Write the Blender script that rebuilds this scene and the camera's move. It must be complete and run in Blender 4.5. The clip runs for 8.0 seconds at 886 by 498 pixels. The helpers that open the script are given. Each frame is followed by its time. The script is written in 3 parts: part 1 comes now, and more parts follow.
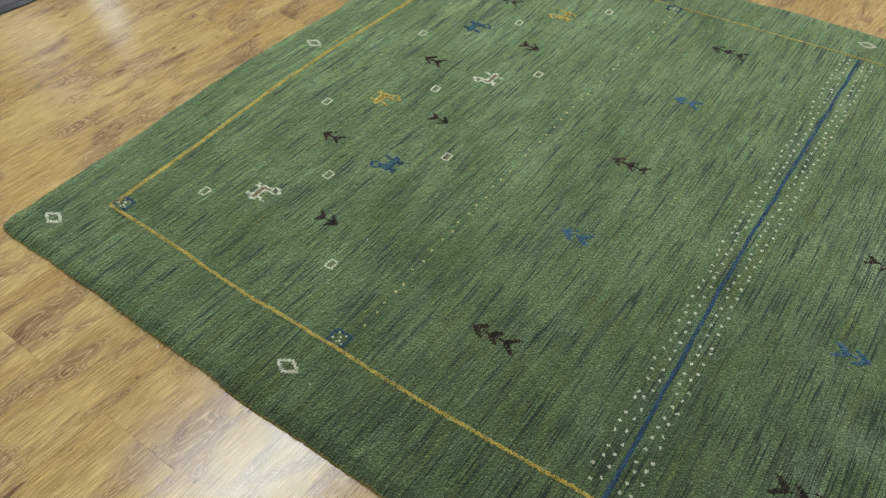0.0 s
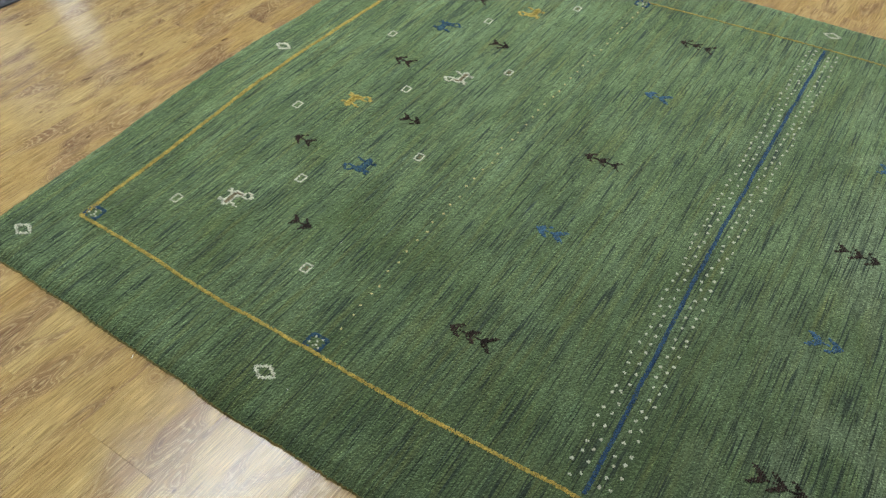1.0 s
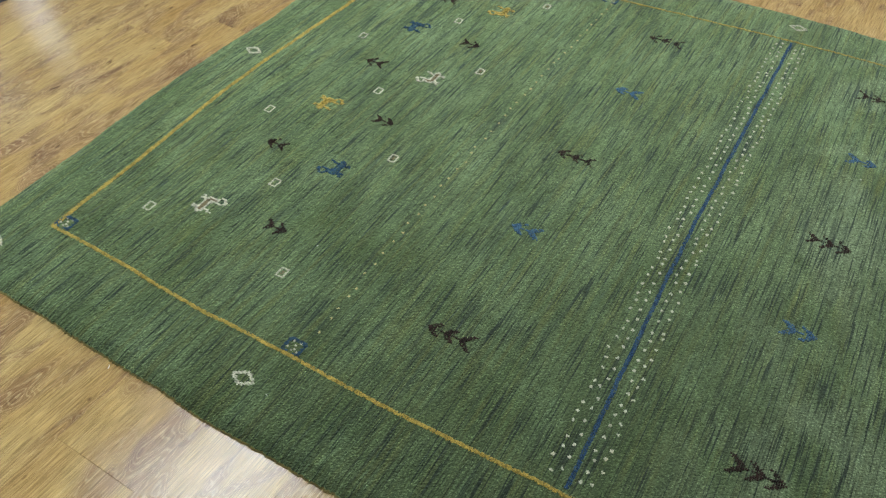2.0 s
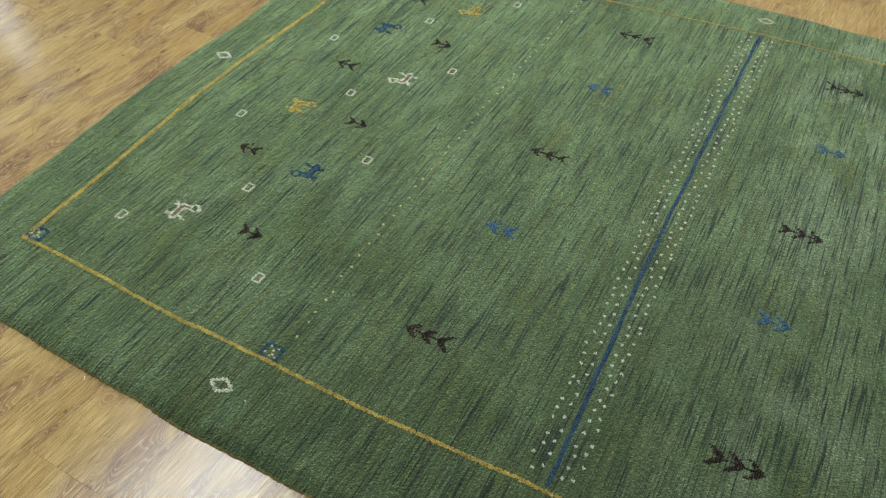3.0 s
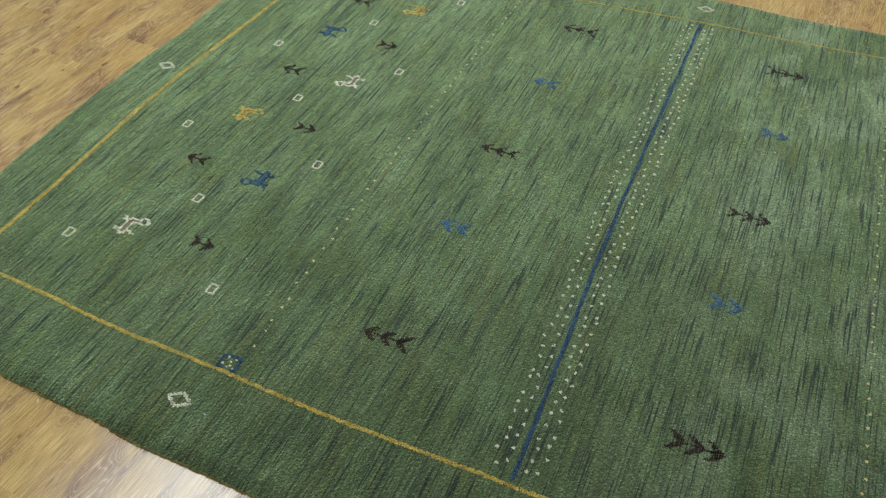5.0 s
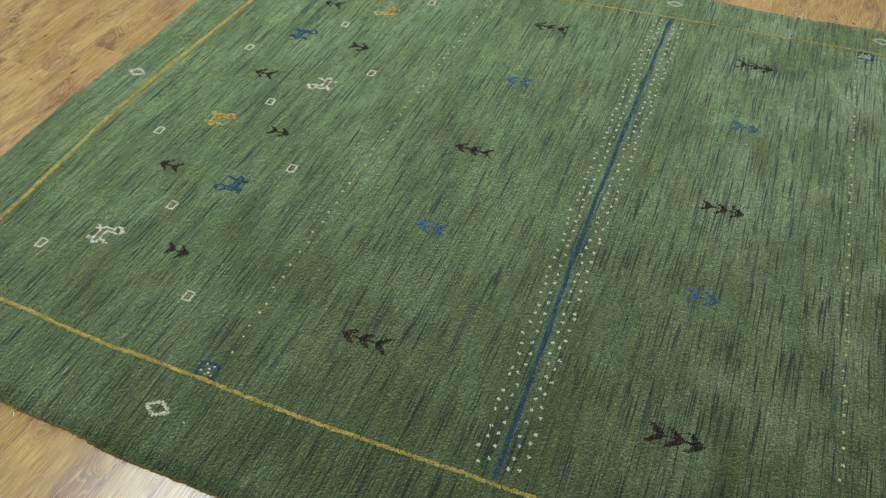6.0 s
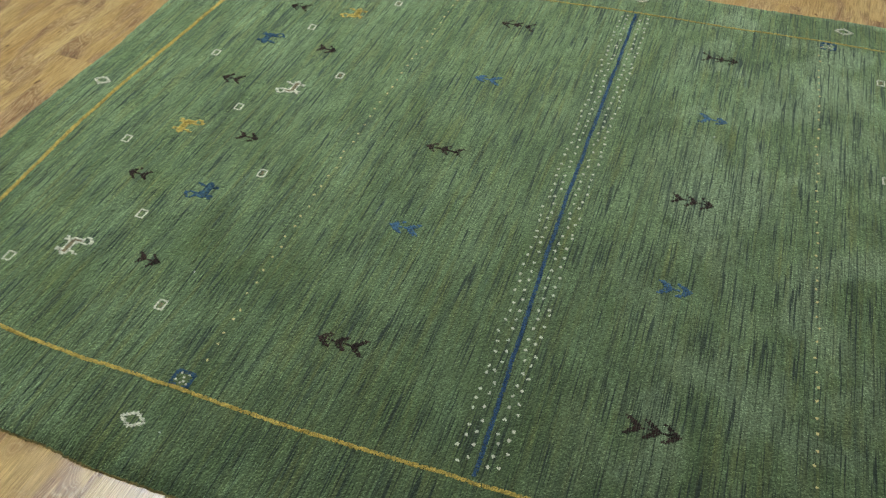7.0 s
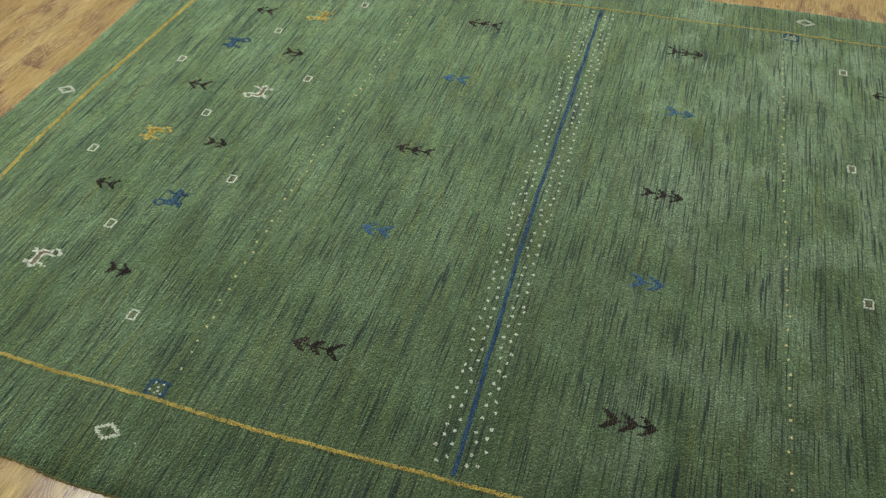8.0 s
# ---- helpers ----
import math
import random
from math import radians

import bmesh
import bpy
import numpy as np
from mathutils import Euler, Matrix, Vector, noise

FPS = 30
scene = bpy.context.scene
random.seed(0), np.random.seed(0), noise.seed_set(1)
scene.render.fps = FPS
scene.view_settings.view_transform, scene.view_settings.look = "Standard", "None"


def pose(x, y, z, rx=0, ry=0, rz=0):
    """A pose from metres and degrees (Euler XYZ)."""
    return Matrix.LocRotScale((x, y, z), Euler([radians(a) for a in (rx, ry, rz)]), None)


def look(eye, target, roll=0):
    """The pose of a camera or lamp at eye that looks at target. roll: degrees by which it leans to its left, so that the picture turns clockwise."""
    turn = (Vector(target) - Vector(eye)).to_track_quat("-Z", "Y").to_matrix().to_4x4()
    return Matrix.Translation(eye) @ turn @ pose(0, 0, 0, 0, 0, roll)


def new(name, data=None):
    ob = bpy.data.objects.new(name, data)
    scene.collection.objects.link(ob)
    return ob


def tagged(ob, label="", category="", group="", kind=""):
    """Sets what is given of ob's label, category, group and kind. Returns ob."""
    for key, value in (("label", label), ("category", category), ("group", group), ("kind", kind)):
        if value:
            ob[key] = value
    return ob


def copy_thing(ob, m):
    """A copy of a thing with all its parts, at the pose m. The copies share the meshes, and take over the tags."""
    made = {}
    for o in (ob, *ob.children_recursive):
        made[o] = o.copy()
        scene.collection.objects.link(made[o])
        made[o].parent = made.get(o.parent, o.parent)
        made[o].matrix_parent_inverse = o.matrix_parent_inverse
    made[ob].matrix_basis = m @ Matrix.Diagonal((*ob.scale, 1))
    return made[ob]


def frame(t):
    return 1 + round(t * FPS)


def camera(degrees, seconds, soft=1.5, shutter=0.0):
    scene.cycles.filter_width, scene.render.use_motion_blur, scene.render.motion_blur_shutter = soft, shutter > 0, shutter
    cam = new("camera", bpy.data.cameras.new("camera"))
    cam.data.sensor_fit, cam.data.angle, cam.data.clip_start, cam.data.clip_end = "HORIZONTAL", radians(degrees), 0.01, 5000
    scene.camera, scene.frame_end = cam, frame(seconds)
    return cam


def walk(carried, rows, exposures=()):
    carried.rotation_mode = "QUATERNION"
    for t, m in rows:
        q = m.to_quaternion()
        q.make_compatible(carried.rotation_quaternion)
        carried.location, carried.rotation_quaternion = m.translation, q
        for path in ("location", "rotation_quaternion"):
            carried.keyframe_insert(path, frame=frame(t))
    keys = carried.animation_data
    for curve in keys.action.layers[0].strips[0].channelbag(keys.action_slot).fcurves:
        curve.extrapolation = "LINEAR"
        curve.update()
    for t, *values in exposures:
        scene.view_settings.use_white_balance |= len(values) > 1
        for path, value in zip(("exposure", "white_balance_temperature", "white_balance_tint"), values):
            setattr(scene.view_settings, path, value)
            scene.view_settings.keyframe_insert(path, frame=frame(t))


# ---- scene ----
cam = camera(55.04, 8.0, soft=1.4)
FLOOR_TO_PILE = 0.012
ROWS = [
    (0.0, 1.4043, -0.7573, 1.2942, 44.923, -0.728, 34.427),
    (0.5, 1.4078, -0.7533, 1.2966, 44.871, -0.658, 33.360),
    (1.0, 1.4092, -0.7511, 1.2971, 44.850, -0.623, 32.257),
    (1.5, 1.4116, -0.7508, 1.2979, 44.869, -0.555, 31.163),
    (3.0, 1.4199, -0.7456, 1.2989, 44.898, -0.371, 27.985),
    (3.5, 1.4242, -0.7428, 1.2977, 44.915, -0.262, 27.034),
    (4.0, 1.4274, -0.7409, 1.2965, 44.936, -0.175, 26.030),
    (4.5, 1.4303, -0.7400, 1.2974, 44.925, -0.120, 25.013),
    (6.0, 1.4390, -0.7360, 1.2990, 44.893, 0.083, 21.945),
    (6.5, 1.4421, -0.7344, 1.2992, 44.882, 0.176, 20.757),
    (7.0, 1.4453, -0.7335, 1.2990, 44.890, 0.214, 19.580),
    (7.5, 1.4479, -0.7326, 1.2993, 44.877, 0.248, 18.379),
    (8.0, 1.4515, -0.7318, 1.2996, 44.878, 0.325, 17.171),
]
walk(cam, [(t, pose(x, y, z + FLOOR_TO_PILE, rx, ry, rz)) for t, x, y, z, rx, ry, rz in ROWS], exposures=[(0.0, 0.74), (8.0, 0.74)])

# ---- light ----
world = bpy.data.worlds.new("world")
scene.world = world
world.use_nodes = True
sky = world.node_tree.nodes.new("ShaderNodeTexSky")
sky.sky_type, sky.sun_disc = "NISHITA", False
sky.sun_elevation, sky.sun_rotation = radians(40), radians(60)
world.node_tree.links.new(sky.outputs[0], world.node_tree.nodes["Background"].inputs[0])
world.node_tree.nodes["Background"].inputs[1].default_value = 0.12

# room: inner faces
X0, X1, Y0, Y1, TOP = -5.0, 4.4, -3.6, 3.6, 3.0
# unseen north-wall window, added for light: x from, x to, sill and head
WIN_A, WIN_B, SILL, HEAD = -0.9, 2.7, 1.1, 2.4


def area_lamp(name, m, w, h, watts, colour):
    data = bpy.data.lights.new(name, "AREA")
    data.shape, data.size, data.size_y, data.energy, data.color = "RECTANGLE", w, h, watts, colour
    ob = new(name, data)
    ob.matrix_world = m
    return ob


# fill lamp for the far rug, set in the added north window
area_lamp("unseen_window_lamp", look(((WIN_A + WIN_B) / 2, Y1 + 0.05, (SILL + HEAD) / 2), ((WIN_A + WIN_B) / 2, Y1 - 2, 1.45)), WIN_B - WIN_A - 0.1, HEAD - SILL - 0.1, 62, (0.97, 0.99, 0.97))
# a narrow tall window in the west wall: y from, y to, sill and head
SLOT_A, SLOT_B, SLOT_SILL, SLOT_HEAD = 3.14, 3.40, 0.9, 2.8
area_lamp("unseen_window_lamp", look((X0 - 0.05, (SLOT_A + SLOT_B) / 2, (SLOT_SILL + SLOT_HEAD) / 2), (X0 + 2, (SLOT_A + SLOT_B) / 2, 1.7)), SLOT_B - SLOT_A, SLOT_HEAD - SLOT_SILL, 3.2, (0.80, 0.90, 1.0))
# a small high window beside it
HIGH_A, HIGH_B, HIGH_SILL, HIGH_HEAD = 2.35, 2.85, 2.5, 2.94
area_lamp("unseen_window_lamp", look((X0 - 0.05, (HIGH_A + HIGH_B) / 2, (HIGH_SILL + HIGH_HEAD) / 2), (X0 + 2, (HIGH_A + HIGH_B) / 2, 2.6)), HIGH_B - HIGH_A, HIGH_HEAD - HIGH_SILL, 0.9, (0.80, 0.90, 1.0))

# long ceiling lights, the last four unseen and added to brighten: centre x, y
PANELS = [(-0.80, 0.80), (-0.3, -1.6), (-1.5, -1.6), (-2.7, -1.6), (-1.5, -2.9)]
PANEL_SIZE, PANEL_GLOW = (0.58, 1.1), 9.8


# ---- materials ----
class Nodes:
    """A material and short ways to add its nodes."""

    def __init__(self, name):
        self.mat = bpy.data.materials.new(name)
        self.mat.use_nodes = True
        self.tree = self.mat.node_tree
        self.out = self.tree.nodes["Principled BSDF"]

    def put(self, value, socket):
        if isinstance(value, bpy.types.NodeSocket):
            self.tree.links.new(value, socket)
        elif isinstance(value, tuple) and len(value) == 3 and len(socket.default_value) == 4:
            socket.default_value = (*value, 1)
        else:
            socket.default_value = value

    def set(self, **values):
        for key, value in values.items():
            self.put(value, self.out.inputs[key.replace("_", " ")])
        return self

    def where(self, scale, shift=None):
        c = self.tree.nodes.new("ShaderNodeTexCoord").outputs["Object"]
        m = self.tree.nodes.new("ShaderNodeMapping")
        self.put(c, m.inputs["Vector"])
        self.put(scale, m.inputs["Scale"])
        if shift is not None:
            self.put(shift, m.inputs["Location"])
        return m.outputs[0]

    def noise(self, where, detail=2.0, rough=0.5, scale=1.0, distortion=0.0):
        n = self.tree.nodes.new("ShaderNodeTexNoise")
        self.put(where, n.inputs["Vector"])
        for key, value in (("Scale", scale), ("Detail", detail), ("Roughness", rough), ("Distortion", distortion)):
            self.put(value, n.inputs[key])
        return n.outputs[0]

    def ramp(self, fac, stops):
        n = self.tree.nodes.new("ShaderNodeValToRGB")
        self.put(fac, n.inputs[0])
        e = n.color_ramp.elements
        while len(e) < len(stops):
            e.new(0.5)
        for el, (p, c) in zip(e, stops):
            el.position = p
            el.color = (*c, 1) if isinstance(c, tuple) else (c, c, c, 1)
        return n.outputs[0]

    def mix(self, fac, a, b, how="MIX"):
        n = self.tree.nodes.new("ShaderNodeMix")
        n.data_type, n.blend_type = "RGBA", how
        self.put(fac, n.inputs[0])
        self.put(a, n.inputs[6])
        self.put(b, n.inputs[7])
        return n.outputs[2]

    def math(self, how, a, b=0.0):
        n = self.tree.nodes.new("ShaderNodeMath")
        n.operation = how
        self.put(a, n.inputs[0])
        self.put(b, n.inputs[1])
        return n.outputs[0]

    def bump(self, height, strength, distance):
        n = self.tree.nodes.new("ShaderNodeBump")
        self.put(height, n.inputs["Height"])
        n.inputs["Strength"].default_value, n.inputs["Distance"].default_value = strength, distance
        self.put(n.outputs[0], self.out.inputs["Normal"])
        return self

    def lean(self):
        """The nap of the wool leans towards the far end."""
        a = self.tree.nodes.new("ShaderNodeVectorMath")
        self.put(self.tree.nodes.new("ShaderNodeNewGeometry").outputs["Normal"], a.inputs[0])
        a.inputs[1].default_value = (-0.19, 0.41, 0.0)
        b = self.tree.nodes.new("ShaderNodeVectorMath")
        b.operation = "NORMALIZE"
        self.put(a.outputs[0], b.inputs[0])
        self.put(b.outputs[0], self.out.inputs["Normal"])

    def random(self):
        return self.tree.nodes.new("ShaderNodeObjectInfo").outputs["Random"]


def pile_material():
    n = Nodes("green wool pile")
    patch = n.noise(n.where((3.2, 2.2, 1)), 3, 0.55)
    cloud = n.noise(n.where((11, 5, 1), (4.0, 1.0, 0)), 4, 0.6)
    base = n.ramp(patch, [(0.32, (0.050, 0.084, 0.022)), (0.48, (0.073, 0.120, 0.037)), (0.66, (0.108, 0.170, 0.065))])
    base = n.mix(0.55, base, n.ramp(cloud, [(0.30, (0.040, 0.070, 0.017)), (0.68, (0.135, 0.206, 0.087))]))
    # uneven dye: olive and blue-green yarns side by side
    hue = n.noise(n.where((70, 4, 1), (9.0, 3.0, 0)), 2, 0.6)
    base = n.mix(n.ramp(hue, [(0.49, 0.0), (0.70, 0.62)]), base, (0.100, 0.120, 0.028))
    teal = n.noise(n.where((55, 3.5, 1), (1.0, 8.0, 0)), 2, 0.6)
    base = n.mix(n.ramp(teal, [(0.56, 0.0), (0.78, 0.20)]), base, (0.045, 0.105, 0.066))
    # paler patches east of the centre stripe: light on brushed pile, put into colour
    x = n.tree.nodes.new("ShaderNodeSeparateXYZ")
    n.put(n.where((1, 1, 1)), x.inputs[0])
    east = n.ramp(n.math("MULTIPLY", x.outputs[0], 0.5), [(0.65, 0.0), (0.75, 0.75)])
    brushed = n.noise(n.where((6.5, 5.0, 1), (3.0, 6.0, 0)), 3, 0.5, 1.0, 0.6)
    base = n.mix(n.math("MULTIPLY", east, n.ramp(brushed, [(0.44, 0.0), (0.60, 0.85)])), base, (0.150, 0.215, 0.104))
    # rows of yarn: broad soft ones, then fine ones
    band = n.noise(n.where((48, 3.2, 1), (7.0, 4.0, 0)), 3, 0.6)
    base = n.mix(1.0, base, n.ramp(band, [(0.32, 0.76), (0.5, 0.97), (0.68, 1.13)]), "MULTIPLY")
    yarn = n.noise(n.where((260, 7, 1)), 3, 0.7)
    base = n.mix(1.0, base, n.ramp(yarn, [(0.30, 0.72), (0.5, 0.90), (0.70, 1.07)]), "MULTIPLY")
    # long thin dark yarns, soft shaded ones, then a few navy ones
    thin = n.noise(n.where((240, 5.2, 1), (6.0, 0.3, 0)), 1.5, 0.5)
    base = n.mix(n.ramp(thin, [(0.622, 0.0), (0.655, 0.84)]), base, (0.014, 0.024, 0.012))
    soft = n.noise(n.where((95, 5.2, 1), (2.0, 7.0, 0)), 3, 0.6)
    base = n.mix(n.ramp(soft, [(0.578, 0.0), (0.68, 0.64)]), base, (0.022, 0.036, 0.022))
    dark = n.noise(n.where((215, 6.0, 1), (8.0, 2.0, 0)), 1.5, 0.5)
    base = n.mix(n.ramp(dark, [(0.613, 0.0), (0.643, 0.92)]), base, (0.013, 0.024, 0.014))
    blue = n.noise(n.where((85, 9, 1), (5.0, 2.5, 0)), 1.0, 0.5)
    base = n.mix(n.ramp(blue, [(0.70, 0.0), (0.78, 0.45)]), base, (0.022, 0.037, 0.042))
    # shade in the gaps between rows of knots, put in as dark lines
    gap = n.noise(n.where((430, 6.5, 1), (3.0, 5.0, 0)), 1.0, 0.5)
    base = n.mix(n.ramp(gap, [(0.60, 0.0), (0.67, 0.66)]), base, (0.018, 0.030, 0.016))
    # knot by knot
    cell = n.tree.nodes.new("ShaderNodeVectorMath")
    cell.operation = "FLOOR"
    n.put(n.where((500, 420, 0)), cell.inputs[0])
    white = n.tree.nodes.new("ShaderNodeTexWhiteNoise")
    white.noise_dimensions = "2D"
    n.put(cell.outputs[0], white.inputs["Vector"])
    base = n.mix(1.0, base, n.ramp(white.outputs[0], [(0.0, 0.18), (0.5, 0.27), (0.92, 0.35), (1.0, 0.62)]), "MULTIPLY")
    grain = n.noise(n.where((620, 500, 1)), 2, 0.7)
    base = n.mix(0.50, base, n.ramp(grain, [(0.25, 0.2), (0.5, 0.5), (0.78, 0.82)]), "OVERLAY")
    # the sheen of the fibres is dyed like the yarn
    dyed = n.mix(0.13, n.mix(1.0, base, (18.4, 16.7, 20.6), "MULTIPLY"), (0.48, 0.62, 0.60))
    n.set(Base_Color=base, Roughness=0.9, Specular_IOR_Level=0.12, Diffuse_Roughness=1.0, Sheen_Weight=1.0, Sheen_Roughness=0.55, Sheen_Tint=dyed)
    n.lean()
    return n.mat


def yarn_material(name, dark, light, gain=9.0, pale=0.0):
    n = Nodes(name)
    grain = n.noise(n.where((400, 300, 300)), 2, 0.7)
    spun = n.noise(n.where((60, 40, 40), (3.0, 1.0, 0)), 2, 0.6)
    base = n.ramp(n.math("ADD", n.math("MULTIPLY", grain, 0.5), n.math("MULTIPLY", spun, 0.5)), [(0.35, dark), (0.65, light)])
    # each tuft takes the dye a little differently
    tuft = n.tree.nodes.new("ShaderNodeNewGeometry").outputs["Random Per Island"]
    base = n.mix(1.0, base, n.ramp(tuft, [(0.0, 0.55), (0.5, 1.0), (1.0, 1.22)]), "MULTIPLY")
    dyed = n.mix(pale, n.mix(1.0, base, (gain, gain, gain), "MULTIPLY"), (0.95, 0.88, 0.62))
    n.set(Base_Color=base, Roughness=0.9, Specular_IOR_Level=0.12, Diffuse_Roughness=1.0, Sheen_Weight=1.0, Sheen_Roughness=0.6, Sheen_Tint=dyed)
    n.lean()
    return n.mat


def oak_material():
    n = Nodes("oak laminate")
    r = n.random()
    c = n.tree.nodes.new("ShaderNodeCombineXYZ")
    n.put(n.math("MULTIPLY", r, 37.0), c.inputs[0])
    n.put(n.math("MULTIPLY", r, 91.0), c.inputs[1])
    shift = c.outputs[0]
    # year rings: contour lines of a stretched field, closing to long ovals round the knots
    figure = n.noise(n.where((15, 4.6, 1), shift), 1.8, 0.5, 1.0, 0.7)
    fine = n.noise(n.where((120, 16, 1), shift), 2, 0.6)
    rings = n.math("SINE", n.math("ADD", n.math("MULTIPLY", figure, 185.0), n.math("MULTIPLY", fine, 5.5)))
    pores = n.noise(n.where((700, 17, 1), shift), 2, 0.6)
    vessel = n.noise(n.where((430, 8, 1), shift), 2, 0.55)
    streak = n.noise(n.where((95, 2.6, 1), shift), 4, 0.65)
    tone = n.noise(n.where((6, 1.6, 1), shift), 4, 0.55)
    base = n.ramp(tone, [(0.32, (0.350, 0.216, 0.080)), (0.50, (0.425, 0.288, 0.115)), (0.68, (0.490, 0.350, 0.150))])
    base = n.mix(0.26, base, n.ramp(streak, [(0.3, 0.34), (0.52, 0.5), (0.72, 0.66)]), "OVERLAY")
    # mauve brown figure round the knots, with pale and dark ring lines in it
    base = n.mix(n.ramp(figure, [(0.475, 0.0), (0.64, 0.58)]), base, (0.245, 0.142, 0.084))
    smoke = n.noise(n.where((26, 9, 1), shift), 3, 0.6, 1.0, 0.6)
    base = n.mix(n.math("MULTIPLY", n.ramp(smoke, [(0.50, 0.0), (0.64, 0.70)]), n.ramp(figure, [(0.51, 0.0), (0.63, 1.0)])), base, (0.140, 0.074, 0.043))
    lit = n.math("MULTIPLY", n.ramp(rings, [(0.50, 0.0), (0.95, 1.0)]), n.ramp(figure, [(0.46, 0.03), (0.60, 0.42)]))
    base = n.mix(lit, base, (0.55, 0.42, 0.23))
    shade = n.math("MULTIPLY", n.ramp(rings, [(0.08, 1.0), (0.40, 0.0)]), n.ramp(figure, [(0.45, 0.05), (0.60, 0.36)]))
    base = n.mix(shade, base, (0.180, 0.100, 0.055))
    # small tight knots and cracks
    knot = n.noise(n.where((42, 15, 1), shift), 2, 0.55, 1.0, 0.4)
    base = n.mix(n.ramp(knot, [(0.715, 0.0), (0.745, 0.85)]), base, (0.095, 0.048, 0.026))
    # open grain: thin dark vessels and pale ones between
    base = n.mix(n.ramp(vessel, [(0.570, 0.0), (0.615, 0.46)]), base, (0.215, 0.132, 0.062))
    base = n.mix(n.ramp(vessel, [(0.35, 0.26), (0.42, 0.0)]), base, (0.60, 0.46, 0.25))
    base = n.mix(0.8, base, n.ramp(pores, [(0.38, 0.29), (0.50, 0.5), (0.64, 0.69)]), "OVERLAY")
    base = n.mix(1.0, base, n.ramp(r, [(0.0, 0.93), (1.0, 1.01)]), "MULTIPLY")
    n.set(Base_Color=base, Roughness=n.ramp(pores, [(0.3, 0.13), (0.7, 0.08)]), Specular_IOR_Level=0.5)
    n.bump(n.math("ADD", pores, n.math("ADD", n.math("MULTIPLY", streak, 0.5), vessel)), 0.12, 0.001)
    return n.mat


def paint_material(name, colour, rough=0.85):
    n = Nodes(name)
    d = n.noise(n.where((3, 3, 3)), 4, 0.6)
    n.set(Base_Color=n.mix(1.0, colour, n.ramp(d, [(0.3, 0.92), (0.7, 1.0)]), "MULTIPLY"), Roughness=rough)
    n.bump(n.noise(n.where((180, 180, 180)), 2, 0.5), 0.1, 0.001)
    return n.mat


PILE = pile_material()
OCHRE = yarn_material("ochre wool", (0.17, 0.115, 0.014), (0.56, 0.41, 0.09), 2.4, 0.18)
WHITE = yarn_material("undyed white wool", (0.40, 0.40, 0.32), (0.61, 0.61, 0.50), 2.1)
BLUE = yarn_material("blue wool", (0.008, 0.024, 0.045), (0.026, 0.062, 0.105), 3.5)
BROWN = yarn_material("dark brown wool", (0.009, 0.007, 0.006), (0.034, 0.020, 0.016), 2.6)
SELVEDGE = yarn_material("ochre brown edge binding", (0.055, 0.048, 0.017), (0.15, 0.120, 0.042), 2.0)
GREY_WOOL = yarn_material("dark grey wool", (0.030, 0.031, 0.036), (0.070, 0.070, 0.076), 1.0)
STRIPE_BLUE = yarn_material("bright blue wool", (0.011, 0.030, 0.066), (0.036, 0.080, 0.145), 3.2)
PALE_BLUE = yarn_material("faded blue wool", (0.018, 0.046, 0.086), (0.046, 0.098, 0.170), 4.0)
TEAL = yarn_material("dull teal wool", (0.012, 0.034, 0.052), (0.034, 0.072, 0.098), 3.5)
RUST = yarn_material("faded rust brown wool", (0.07, 0.060, 0.040), (0.17, 0.14, 0.085), 3.0)
DULL_OCHRE = yarn_material("dull ochre wool", (0.10, 0.075, 0.015), (0.30, 0.22, 0.05), 2.5)
PALE_OCHRE = yarn_material("pale ochre wool", (0.38, 0.31, 0.11), (0.72, 0.61, 0.29), 2.0, 0.4)
OAK = oak_material()
WALL_PAINT = paint_material("beige wall paint", (0.36, 0.335, 0.295))
CEILING_PAINT = paint_material("white ceiling paint", (0.80, 0.80, 0.78))
FRAME_PAINT = paint_material("white lacquer", (0.78, 0.78, 0.77), 0.4)
SUBFLOOR = paint_material("grey underlay", (0.05, 0.04, 0.03))
glow = Nodes("lit diffuser")
glow.set(Base_Color=(0.8, 0.8, 0.8), Emission_Color=(0.80, 0.92, 1.0), Emission_Strength=PANEL_GLOW)
GLOW = glow.mat


pane = Nodes("window glass")
pane.set(Base_Color=(1.0, 1.0, 1.0), Roughness=0.02, Transmission_Weight=1.0, IOR=1.45)
PANE = pane.mat


# ---- mesh helpers ----
def mesh_of(name, verts, faces, material, smooth=False):
    me = bpy.data.meshes.new(name)
    me.from_pydata(verts, [], faces)
    me.materials.append(material)
    if smooth:
        me.polygons.foreach_set("use_smooth", [True] * len(me.polygons))
    me.update()
    return me


def part(name, bm, material, parent, label=""):
    me = bpy.data.meshes.new(name)
    bm.to_mesh(me)
    bm.free()
    me.materials.append(material)
    return child(name, me, parent, label)


def child(name, me, parent, label="", at=(0, 0, 0)):
    ob = new(name, me)
    ob.parent = parent
    ob.location = at
    return tagged(ob, label)


def box(bm, x0, x1, y0, y1, z0, z1, bevel=0.0):
    made = bmesh.ops.create_cube(bm, size=1.0, matrix=Matrix.LocRotScale(((x0 + x1) / 2, (y0 + y1) / 2, (z0 + z1) / 2), None, (x1 - x0, y1 - y0, z1 - z0)))
    if bevel:
        edges = {e for v in made["verts"] for e in v.link_edges}
        bmesh.ops.bevel(bm, geom=list(edges), offset=bevel, segments=1, affect="EDGES")
    return bm


def boxes(*rows):
    bm = bmesh.new()
    for row in rows:
        box(bm, *row)
    return bm


